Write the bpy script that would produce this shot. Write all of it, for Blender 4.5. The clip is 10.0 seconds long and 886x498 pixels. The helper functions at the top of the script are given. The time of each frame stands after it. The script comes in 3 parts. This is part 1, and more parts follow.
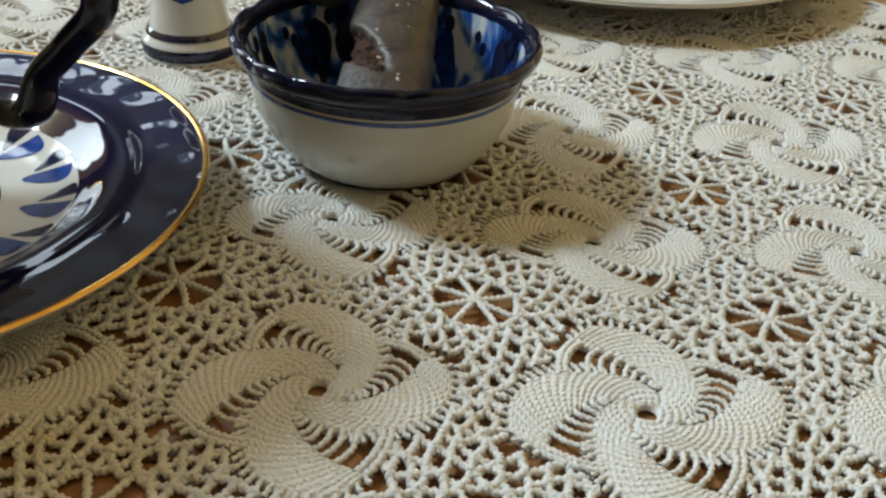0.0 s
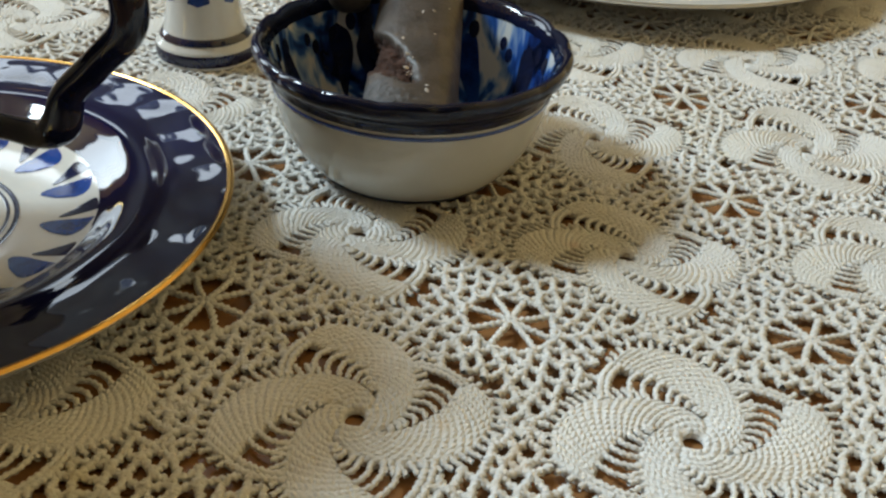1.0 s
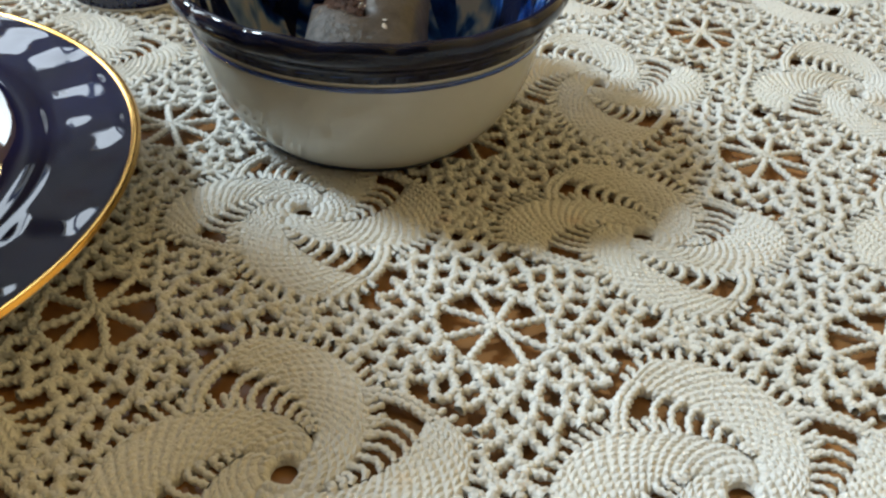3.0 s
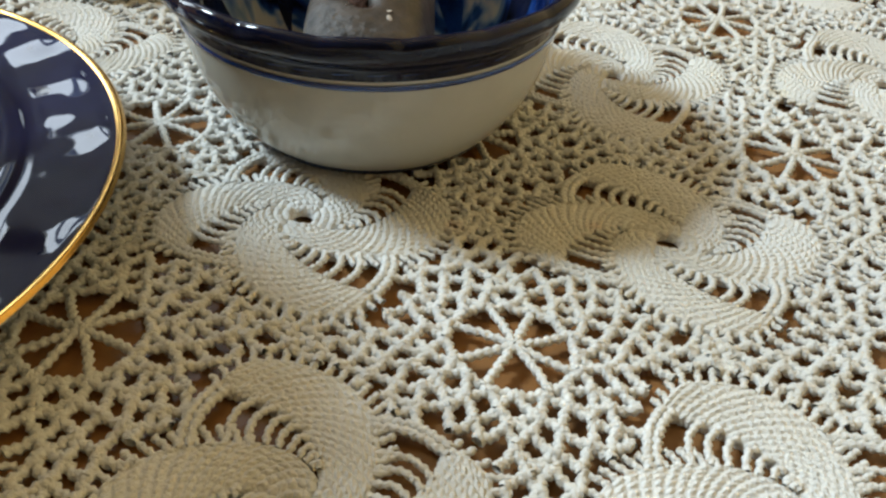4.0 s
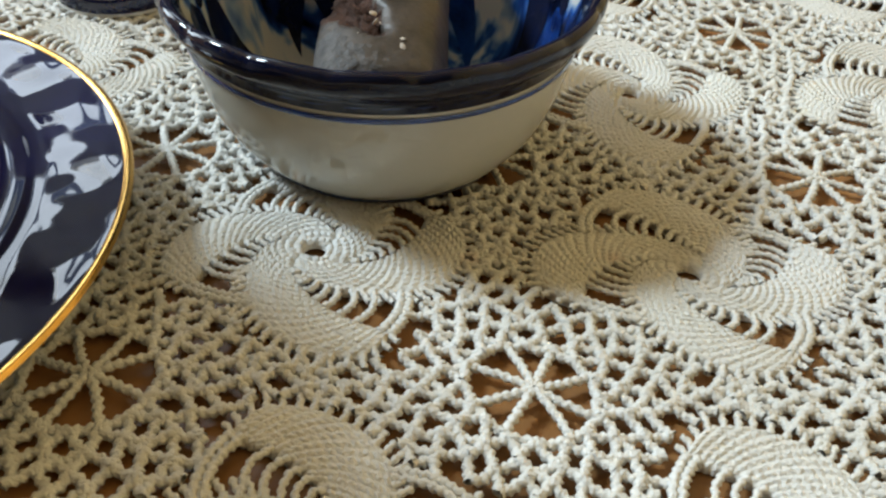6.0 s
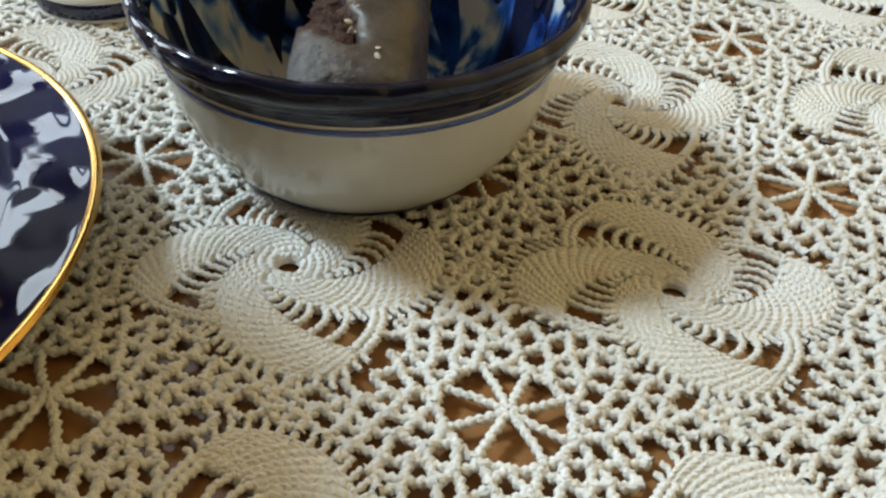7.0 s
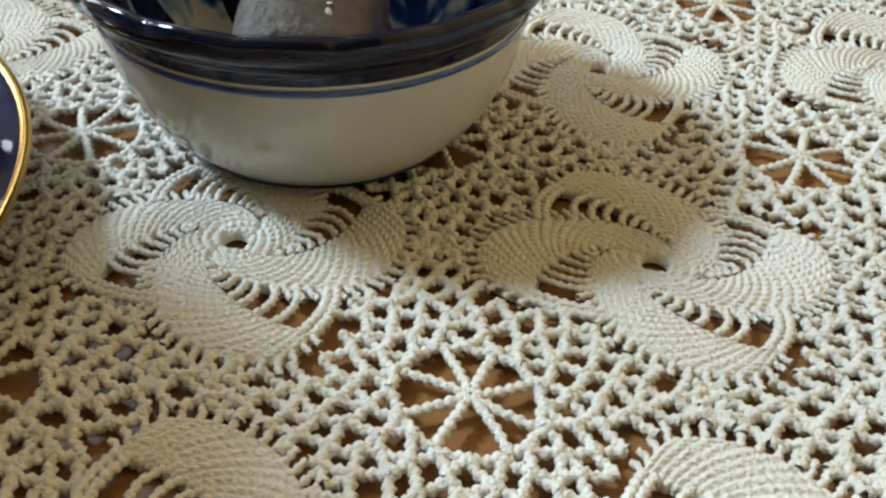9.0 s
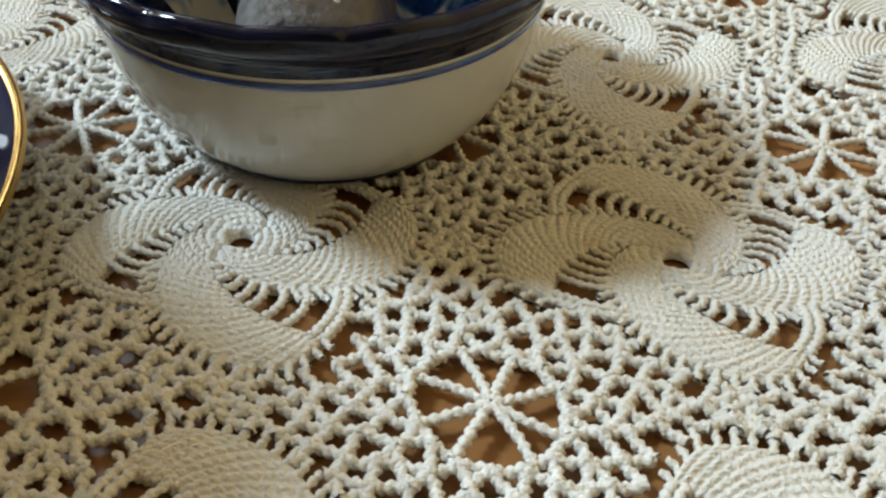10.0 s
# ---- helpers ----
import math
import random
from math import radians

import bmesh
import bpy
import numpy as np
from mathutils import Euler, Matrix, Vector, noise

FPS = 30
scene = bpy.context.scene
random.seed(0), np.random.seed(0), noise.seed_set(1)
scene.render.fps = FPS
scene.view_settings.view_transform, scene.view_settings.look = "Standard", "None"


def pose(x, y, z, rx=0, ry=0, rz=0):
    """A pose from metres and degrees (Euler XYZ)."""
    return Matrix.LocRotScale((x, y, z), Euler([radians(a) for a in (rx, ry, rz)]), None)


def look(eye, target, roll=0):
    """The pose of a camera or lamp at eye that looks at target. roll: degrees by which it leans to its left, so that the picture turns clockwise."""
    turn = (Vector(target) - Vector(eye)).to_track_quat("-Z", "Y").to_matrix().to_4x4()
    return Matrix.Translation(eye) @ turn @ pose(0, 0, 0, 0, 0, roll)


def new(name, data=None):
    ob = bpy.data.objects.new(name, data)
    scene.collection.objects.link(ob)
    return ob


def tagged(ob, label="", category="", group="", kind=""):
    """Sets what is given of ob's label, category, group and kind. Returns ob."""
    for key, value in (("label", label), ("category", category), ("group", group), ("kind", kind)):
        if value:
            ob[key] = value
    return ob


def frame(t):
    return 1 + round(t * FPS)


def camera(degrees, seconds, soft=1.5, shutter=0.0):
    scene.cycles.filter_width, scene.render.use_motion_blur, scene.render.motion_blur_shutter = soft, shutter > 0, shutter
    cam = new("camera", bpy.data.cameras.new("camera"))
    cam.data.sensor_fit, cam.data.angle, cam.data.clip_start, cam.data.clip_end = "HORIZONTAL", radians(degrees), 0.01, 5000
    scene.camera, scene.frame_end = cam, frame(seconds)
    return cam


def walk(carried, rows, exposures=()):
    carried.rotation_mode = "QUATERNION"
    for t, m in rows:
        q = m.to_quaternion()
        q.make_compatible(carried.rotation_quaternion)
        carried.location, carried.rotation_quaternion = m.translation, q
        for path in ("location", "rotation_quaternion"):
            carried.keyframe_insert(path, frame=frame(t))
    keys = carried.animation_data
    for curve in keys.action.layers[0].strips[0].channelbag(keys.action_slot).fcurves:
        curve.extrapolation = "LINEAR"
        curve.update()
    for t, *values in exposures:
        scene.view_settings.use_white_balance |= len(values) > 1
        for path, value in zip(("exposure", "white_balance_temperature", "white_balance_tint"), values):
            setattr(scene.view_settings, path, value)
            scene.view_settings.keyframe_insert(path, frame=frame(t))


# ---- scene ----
cam = camera(48.9, 10.0, soft=2.45)
PATH = [
    (0, (0.022, -0.145, 0.128), (0.065, 1.541, -0.947), 3.9),
    (0.5, (0.018, -0.139, 0.133), (0.069, 1.53, -0.967), 4.0),
    (1, (0.013, -0.136, 0.131), (0.068, 1.532, -0.971), 4.0),
    (1.5, (0.01, -0.122, 0.12), (0.074, 1.537, -0.995), 4.1),
    (2, (0.014, -0.112, 0.119), (0.064, 1.527, -1.027), 3.8),
    (2.5, (0.021, -0.101, 0.113), (0.073, 1.522, -1.053), 3.3),
    (4, (0.017, -0.077, 0.104), (0.099, 1.511, -1.109), 3.2),
    (4.5, (0.018, -0.074, 0.103), (0.097, 1.507, -1.119), 3.1),
    (5, (0.017, -0.07, 0.103), (0.105, 1.501, -1.132), 3.3),
    (5.5, (0.014, -0.07, 0.108), (0.099, 1.5, -1.127), 3.1),
    (7, (0.021, -0.063, 0.107), (0.072, 1.509, -1.13), 2.3),
    (7.5, (0.023, -0.061, 0.105), (0.081, 1.51, -1.132), 2.1),
    (8, (0.022, -0.057, 0.103), (0.086, 1.509, -1.14), 2.1),
    (8.5, (0.025, -0.055, 0.101), (0.079, 1.512, -1.14), 1.8),
    (9, (0.027, -0.055, 0.096), (0.086, 1.512, -1.145), 1.9),
    (9.5, (0.028, -0.052, 0.095), (0.091, 1.504, -1.159), 1.8),
    (10, (0.024, -0.049, 0.094), (0.097, 1.496, -1.173), 1.9),
]
EXPOSURES = [(0, 0.12), (1.5, 0.14), (2.5, 0.25), (7.5, 0.40), (10, 0.36)]
walk(cam, [(t, look(eye, target, roll)) for t, eye, target, roll in PATH], EXPOSURES)

# ---- world and light ----
world = bpy.data.worlds.new("sky")
scene.world = world
world.use_nodes = True
wn = world.node_tree.nodes
sky = wn.new("ShaderNodeTexSky")
sky.sky_type, sky.sun_disc = "NISHITA", False
sky.sun_elevation, sky.sun_rotation = radians(40), radians(-70)
world.node_tree.links.new(sky.outputs[0], wn["Background"].inputs[0])
wn["Background"].inputs[1].default_value = 0.12


def area_lamp(name, eye, target, w, h, watts, color):
    d = bpy.data.lights.new(name, "AREA")
    d.shape, d.size, d.size_y, d.energy, d.color = "RECTANGLE", w, h, watts, color
    ob = new(name, d)
    ob.matrix_world = look(eye, target)
    return ob


# daylight in window openings out of view, inferred from shadows and reflections
area_lamp("window_daylight", (-1.83, 0.64, 1.95), (0.0, 0.08, 0.0), 0.44, 0.46, 62, (0.71, 0.89, 1.0))
for px in (-1.24, -0.82):
    area_lamp("window_daylight", (px, 1.93, 1.75), (px + 1.0, 0.0, 0.0), 0.30, 0.80, 3.2, (0.80, 0.91, 1.0))
# added low window lamp: whitens the saucer's reflections and fills from the side
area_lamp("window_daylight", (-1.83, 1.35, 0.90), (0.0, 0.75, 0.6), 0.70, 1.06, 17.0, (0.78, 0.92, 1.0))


# ---- materials ----
def mat(name, color, rough=0.5, metal=0.0, coat=0.0, var=0.12, scale=40.0, bump=0.0, bump_scale=300.0, spec=0.5, color2=None):
    """A surface with two scales of colour variation and a fine relief."""
    m = bpy.data.materials.new(name)
    m.use_nodes = True
    n, l = m.node_tree.nodes, m.node_tree.links
    b = n["Principled BSDF"]
    co = n.new("ShaderNodeTexCoord")
    big, small = n.new("ShaderNodeTexNoise"), n.new("ShaderNodeTexNoise")
    big.inputs["Scale"].default_value, small.inputs["Scale"].default_value = scale, scale * 9
    big.inputs["Detail"].default_value = 4
    l.new(co.outputs["Object"], big.inputs["Vector"])
    l.new(co.outputs["Object"], small.inputs["Vector"])
    mixn = n.new("ShaderNodeMath")
    mixn.operation = "MULTIPLY_ADD"
    mixn.inputs[1].default_value = 0.35
    l.new(small.outputs["Fac"], mixn.inputs[0])
    l.new(big.outputs["Fac"], mixn.inputs[2])
    ramp = n.new("ShaderNodeValToRGB")
    c2 = color2 or tuple(c * (1 - 2 * var) for c in color)
    ramp.color_ramp.elements[0].position, ramp.color_ramp.elements[1].position = 0.42, 0.78
    ramp.color_ramp.elements[0].color, ramp.color_ramp.elements[1].color = (*c2, 1), (*color, 1)
    l.new(mixn.outputs[0], ramp.inputs[0])
    l.new(ramp.outputs[0], b.inputs["Base Color"])
    b.inputs["Roughness"].default_value, b.inputs["Metallic"].default_value = rough, metal
    b.inputs["Coat Weight"].default_value, b.inputs["Coat Roughness"].default_value = coat, 0.04
    b.inputs["Specular IOR Level"].default_value = spec
    if bump:
        nz, bp = n.new("ShaderNodeTexNoise"), n.new("ShaderNodeBump")
        nz.inputs["Scale"].default_value, nz.inputs["Detail"].default_value = bump_scale, 5
        l.new(co.outputs["Object"], nz.inputs["Vector"])
        l.new(nz.outputs["Fac"], bp.inputs["Height"])
        bp.inputs["Strength"].default_value, bp.inputs["Distance"].default_value = bump, 0.001
        l.new(bp.outputs[0], b.inputs["Normal"])
    return m


SPILLS = [((0.0265, 0.0654), 0.0022, (0.66, 0.42, 0.34), 0.5), ((0.0520, 0.0670), 0.0024, (0.66, 0.44, 0.34), 0.4), ((0.0200, 0.0005), 0.0022, (0.66, 0.46, 0.24), 0.5), ((-0.0440, -0.0160), 0.006, (0.60, 0.50, 0.26), 0.4), ((0.1020, 0.1200), 0.003, (0.62, 0.52, 0.28), 0.4)]
COTTON = mat("cotton_thread", (0.72, 0.71, 0.685), 0.95, scale=25, bump=0.75, bump_scale=1400, spec=0.12, color2=(0.67, 0.645, 0.585))


def stain(m, color, scale, lo, hi):
    """Soft stains of another colour over a material."""
    n, l = m.node_tree.nodes, m.node_tree.links
    b = n["Principled BSDF"]
    old = b.inputs["Base Color"].links[0].from_socket
    co, nz, ramp, mx = n.new("ShaderNodeTexCoord"), n.new("ShaderNodeTexNoise"), n.new("ShaderNodeMapRange"), n.new("ShaderNodeMix")
    nz.inputs["Scale"].default_value = scale
    l.new(co.outputs["Object"], nz.inputs["Vector"])
    l.new(nz.outputs["Fac"], ramp.inputs["Value"])
    ramp.inputs["From Min"].default_value, ramp.inputs["From Max"].default_value, ramp.inputs["To Max"].default_value = lo, hi, 0.55
    mx.data_type = "RGBA"
    l.new(ramp.outputs["Result"], mx.inputs[0])
    l.new(old, mx.inputs[6])
    mx.inputs[7].default_value = (*color, 1)
    l.new(mx.outputs[2], b.inputs["Base Color"])


stain(COTTON, (0.60, 0.45, 0.28), 42, 0.66, 0.78)


def spot(m, centre, radius, color, strength):
    """One small spill with a ragged edge on the cloth."""
    n, l = m.node_tree.nodes, m.node_tree.links
    b = n["Principled BSDF"]
    old = b.inputs["Base Color"].links[0].from_socket
    co, dist, nz, add, ramp, mx = (n.new(k) for k in ("ShaderNodeTexCoord", "ShaderNodeVectorMath", "ShaderNodeTexNoise", "ShaderNodeMath", "ShaderNodeMapRange", "ShaderNodeMix"))
    dist.operation = "DISTANCE"
    dist.inputs[1].default_value = (*centre, 0)
    l.new(co.outputs["Object"], dist.inputs[0])
    nz.inputs["Scale"].default_value = 260
    l.new(co.outputs["Object"], nz.inputs["Vector"])
    add.operation, add.inputs[1].default_value = "MULTIPLY_ADD", radius * 1.4
    l.new(nz.outputs["Fac"], add.inputs[0])
    l.new(dist.outputs["Value"], add.inputs[2])
    ramp.inputs["From Min"].default_value, ramp.inputs["From Max"].default_value = radius * 1.7, radius * 0.7
    ramp.inputs["To Max"].default_value = strength
    l.new(add.outputs[0], ramp.inputs["Value"])
    mx.data_type = "RGBA"
    l.new(ramp.outputs["Result"], mx.inputs[0])
    l.new(old, mx.inputs[6])
    mx.inputs[7].default_value = (*color, 1)
    l.new(mx.outputs[2], b.inputs["Base Color"])


for centre, radius, color, strength in SPILLS:
    spot(COTTON, centre, radius, color, strength)
WOOD = mat("varnished_wood", (0.33, 0.155, 0.055), 0.35, var=0.25, scale=18, bump=0.15, bump_scale=260)
PORCELAIN = mat("white_porcelain", (0.62, 0.61, 0.575), 0.10, coat=0.2, var=0.03, scale=60)
# porcelain copy toned down: cream tint plus the shade on the bowl's front
SHADED_CREAM_GLAZE = mat("shaded_cream_porcelain", (0.50, 0.485, 0.425), 0.10, coat=0.2, var=0.03, scale=60)
COBALT = mat("cobalt_glaze", (0.004, 0.006, 0.020), 0.09, spec=0.35, coat=0.0, var=0.3, scale=90, color2=(0.006, 0.009, 0.035))
BORDER = mat("cobalt_border_glaze", (0.005, 0.006, 0.040), 0.05, coat=0.15, var=0.3, scale=60, color2=(0.005, 0.005, 0.018))
INK = mat("ink_blue_painting", (0.012, 0.014, 0.034), 0.12, coat=0.5, scale=160, color2=(0.006, 0.014, 0.06))
BLOOM = mat("chocolate_bloom", (0.100, 0.092, 0.090), 0.6, var=0.35, scale=420, bump=0.9, bump_scale=650, spec=0.3)
CRUMB_PALE = mat("sugar_flake", (0.62, 0.55, 0.48), 0.8, scale=300)
PAINT = mat("blue_painting", (0.014, 0.06, 0.28), 0.12, coat=0.6, scale=160, color2=(0.004, 0.012, 0.07))


def wash_glaze():
    """Under-glaze painting: uneven brushed washes from near black through cobalt to bare white."""
    m = mat("painted_washes", (0.68, 0.665, 0.62), 0.09, coat=0.3)
    n, l = m.node_tree.nodes, m.node_tree.links
    b = n["Principled BSDF"]
    co, mp = n.new("ShaderNodeTexCoord"), n.new("ShaderNodeMapping")
    mp.inputs["Scale"].default_value = (52, 52, 20)
    mp.inputs["Rotation"].default_value = (0.3, -0.35, 0.4)
    l.new(co.outputs["Object"], mp.inputs[0])
    nz = n.new("ShaderNodeTexNoise")
    nz.inputs["Scale"].default_value, nz.inputs["Detail"].default_value, nz.inputs["Distortion"].default_value = 1.6, 3, 0.9
    l.new(mp.outputs[0], nz.inputs["Vector"])
    ramp = n.new("ShaderNodeValToRGB")
    e = ramp.color_ramp.elements
    e[0].position, e[0].color = 0.37, (0.004, 0.006, 0.020, 1)
    e[1].position, e[1].color = 0.57, (0.66, 0.67, 0.66, 1)
    for p, c in ((0.43, (0.012, 0.035, 0.16, 1)), (0.48, (0.03, 0.11, 0.38, 1)), (0.53, (0.30, 0.42, 0.60, 1))):
        k = e.new(p)
        k.color = c
    l.new(nz.outputs["Fac"], ramp.inputs[0])
    l.new(ramp.outputs[0], b.inputs["Base Color"])
    return m


WASH = wash_glaze()
GOLD = mat("gold_line", (0.80, 0.47, 0.13), 0.22, metal=1.0, var=0.15, scale=120)
CHOC = mat("chocolate_glaze", (0.075, 0.060, 0.050), 0.42, var=0.3, scale=150, bump=0.35, bump_scale=420, spec=0.35)
CRUMB = mat("chocolate_crumb", (0.065, 0.028, 0.017), 0.95, var=0.35, scale=300, bump=1.0, bump_scale=900)
# unseen room: warm surfaces bounce fill light, dark walls keep glaze reflections black
CREAM = mat("warm_bounce_ceiling", (0.90, 0.72, 0.42), 0.9, var=0.04, scale=4)
DARK_WALL = mat("unseen_dark_wall", (0.045, 0.028, 0.018), 0.5, var=0.2, scale=5)
WALL = mat("warm_bounce_wall", (0.86, 0.60, 0.27), 0.9, var=0.06, scale=4, bump=0.2, bump_scale=60)
FLOOR = mat("floor_boards", (0.42, 0.24, 0.11), 0.5, var=0.2, scale=6)
WHITE_PAINT = mat("white_paint", (0.78, 0.78, 0.76), 0.5, var=0.04, scale=8)


# ---- mesh helpers ----
def part(name, bm, material, parent, label="", smooth=True):
    me = bpy.data.meshes.new(name)
    bm.to_mesh(me)
    bm.free()
    me.polygons.foreach_set("use_smooth", [smooth] * len(me.polygons))
    me.materials.append(material)
    ob = new(name, me)
    ob.parent = parent
    return tagged(ob, label)


def empty(name, m, label, category, group=""):
    ob = new(name)
    ob.empty_display_size = 0.01
    ob.matrix_world = m
    return tagged(ob, label, category, group)


def box(bm, lo, hi, bevel=0.0):
    r = bmesh.ops.create_cube(bm, size=1.0, matrix=Matrix.LocRotScale([(a + b) / 2 for a, b in zip(lo, hi)], None, [b - a for a, b in zip(lo, hi)]))
    if bevel:
        es = list({e for v in r["verts"] for e in v.link_edges})
        bmesh.ops.bevel(bm, geom=es, offset=bevel, segments=3, affect="EDGES", profile=0.6)
    return bm


def lathe(profile, n=128, wave=None):
    """Spin (radius, height) pairs; wave(angle, radius, height) may shift a point."""
    bm = bmesh.new()
    rings = []
    for r, z in profile:
        ring = []
        for i in range(n):
            a = 2 * math.pi * i / n
            rr, zz = wave(a, r, z) if wave else (r, z)
            ring.append(bm.verts.new((rr * math.cos(a), rr * math.sin(a), zz)))
        rings.append(ring)
    for a, b in zip(rings, rings[1:]):
        for i in range(n):
            bm.faces.new((a[i], a[(i + 1) % n], b[(i + 1) % n], b[i]))
    if profile[0][0] < 0.003:
        bm.faces.new(rings[0][::-1])
    if profile[-1][0] < 0.003:
        bm.faces.new(rings[-1])
    bmesh.ops.recalc_face_normals(bm, faces=bm.faces)
    return bm


def smooth_profile(pts, k=8):
    """A Catmull-Rom curve through the profile's points."""
    p = [Vector((*q, 0)) for q in pts]
    p = [2 * p[0] - p[1]] + p + [2 * p[-1] - p[-2]]
    out = []
    for a, b, c, d in zip(p, p[1:], p[2:], p[3:]):
        for i in range(k):
            t = i / k
            v = 0.5 * (2 * b + (c - a) * t + (2 * a - 5 * b + 4 * c - d) * t * t + (3 * b - a - 3 * c + d) * t ** 3)
            out.append((max(v.x, 0.0002), v.y))
    out.append((p[-2].x, p[-2].y))
    return out


# ---- unseen room round the table: walls that bounce or soak up light ----
def room():
    x0, x1, y0, y1, z0, z1 = -1.9, 0.95, -1.7, 2.0, -0.75, 2.4
    th = 0.15

    def slab(name, lo, hi, m):
        bm = box(bmesh.new(), lo, hi)
        me = bpy.data.meshes.new(name)
        bm.to_mesh(me)
        bm.free()
        me.materials.append(m)
        return tagged(new(name, me), kind="structure")

    slab("floor", (x0 - th, y0 - th, z0 - 0.1), (x1 + th, y1 + th, z0), FLOOR)
    slab("ceiling", (x0 - th, y0 - th, z1), (x1 + th, y1 + th, z1 + 0.1), CREAM)
    # the north wall with a second, narrower window
    n = tagged(new("wall_north"), kind="structure")
    for lo, hi in (((x0 - th, y1, z0), (-1.45, y1 + th, z1)), ((-0.61, y1, z0), (x1 + th, y1 + th, z1)), ((-1.45, y1, z0), (-0.61, y1 + th, 1.30)), ((-1.45, y1, 2.20), (-0.61, y1 + th, z1))):
        part("wall_section", box(bmesh.new(), lo, hi), DARK_WALL, n, smooth=False)
    w2 = tagged(new("window_2"), kind="structure")
    for lo, hi in (((-1.45, y1 + 0.05, 1.30), (-1.40, y1 + 0.1, 2.20)), ((-0.66, y1 + 0.05, 1.30), (-0.61, y1 + 0.1, 2.20)), ((-1.40, y1 + 0.05, 1.30), (-0.66, y1 + 0.1, 1.35)), ((-1.40, y1 + 0.05, 2.15), (-0.66, y1 + 0.1, 2.20))):
        part("window_frame", box(bmesh.new(), lo, hi, 0.004), WHITE_PAINT, w2, smooth=False)
    slab("wall_south", (x0 - th, y0 - th, z0), (x1 + th, y0, z1), DARK_WALL)
    # set close to the table so it bounces warm light into the shade
    slab("wall_east", (x1, y0, z0), (x1 + th, y1, z1), WALL)
    # the west wall: one window opening, and a lower unseen one added beside it
    wy0, wy1, wz0, wz1 = 0.39, 0.89, 1.69, 2.21
    w = tagged(new("wall_west"), kind="structure")
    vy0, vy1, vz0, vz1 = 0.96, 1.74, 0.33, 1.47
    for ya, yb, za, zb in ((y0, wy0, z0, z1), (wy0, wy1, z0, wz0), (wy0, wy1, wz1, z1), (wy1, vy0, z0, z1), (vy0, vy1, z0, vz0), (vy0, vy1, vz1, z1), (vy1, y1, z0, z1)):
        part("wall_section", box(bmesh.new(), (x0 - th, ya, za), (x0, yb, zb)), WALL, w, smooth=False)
    unseen_win = tagged(new("unseen_window_3"), kind="structure")
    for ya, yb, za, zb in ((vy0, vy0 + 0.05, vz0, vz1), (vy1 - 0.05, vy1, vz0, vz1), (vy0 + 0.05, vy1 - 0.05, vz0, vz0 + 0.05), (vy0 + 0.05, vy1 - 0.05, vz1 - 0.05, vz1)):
        part("window_frame", box(bmesh.new(), (x0 - 0.1, ya, za), (x0 - 0.05, yb, zb), 0.004), WHITE_PAINT, unseen_win, smooth=False)
    win = tagged(new("window_1"), kind="structure")
    for lo, hi in (((x0 - 0.1, wy0, wz0), (x0 - 0.05, wy0 + 0.05, wz1)), ((x0 - 0.1, wy1 - 0.05, wz0), (x0 - 0.05, wy1, wz1)),
                   ((x0 - 0.1, wy0 + 0.05, wz0), (x0 - 0.05, wy1 - 0.05, wz0 + 0.05)), ((x0 - 0.1, wy0 + 0.05, wz1 - 0.05), (x0 - 0.05, wy1 - 0.05, wz1)),
                   ((x0 - 0.09, 0.625, wz0 + 0.05), (x0 - 0.06, 0.655, wz1 - 0.05))):
        part("window_frame", box(bmesh.new(), lo, hi, 0.004), WHITE_PAINT, win, smooth=False)


room()


# ---- table ----
TOP = -0.0022


def table():
    t = empty("table", pose(0, 0, TOP), "brown varnished wooden table under a crocheted cloth", "table")
    x0, x1, y0, y1 = -0.42, 0.62, -0.40, 0.62
    w = (y1 - y0) / 8
    for i in range(8):
        part("plank", box(bmesh.new(), (x0, y0 + i * w + 0.0003, -0.028), (x1, y0 + (i + 1) * w - 0.0003, 0), 0.0006), WOOD, t, smooth=False)
    for x in (x0 + 0.06, x1 - 0.06):
        for y in (y0 + 0.06, y1 - 0.06):
            bm = lathe(smooth_profile([(0.018, -0.747), (0.022, -0.70), (0.020, -0.5), (0.030, -0.2), (0.028, -0.12), (0.034, -0.03)], 5), 20)
            bmesh.ops.translate(bm, verts=bm.verts, vec=(x, y, 0))
            part("leg", bm, WOOD, t)


table()

# ---- crocheted tablecloth ----
PITCH = 0.065
# the edges of a pinwheel's arm from its root at the eye to its blunt tip: millimetres and degrees
ARM_S = [0, 0.1, 0.2, 0.3, 0.4, 0.5, 0.6, 0.7, 0.8, 0.9, 1.0]
IN_R = [2.0, 4.0, 6.0, 8.0, 10.2, 12.7, 15.2, 17.6, 20.0, 22.2, 24.2]
IN_A = [30, 42, 54, 66, 76, 86.5, 96, 103, 110, 116, 121]
OUT_R = [2.0, 4.0, 6.0, 7.8, 10.0, 13.0, 16.6, 20.8, 24.2, 26.8, 28.0]
OUT_A = [-60, -48, -34, -12, 9, 30, 47, 61, 75, 90, 105]
RIM_A = [36, 46, 55, 62, 76, 92, 106, 115, 121, 128, 136]
RIM_R = [22.6, 20.0, 20.6, 22.0, 24.6, 27.2, 28.0, 27.2, 25.0, 22.6, 20.0]


def rim_of_motif(a):
    """The outer radius, in millimetres, of a pinwheel at the angle a in degrees."""
    return np.interp((np.asarray(a) - 41) % 90 + 41, RIM_A, RIM_R)


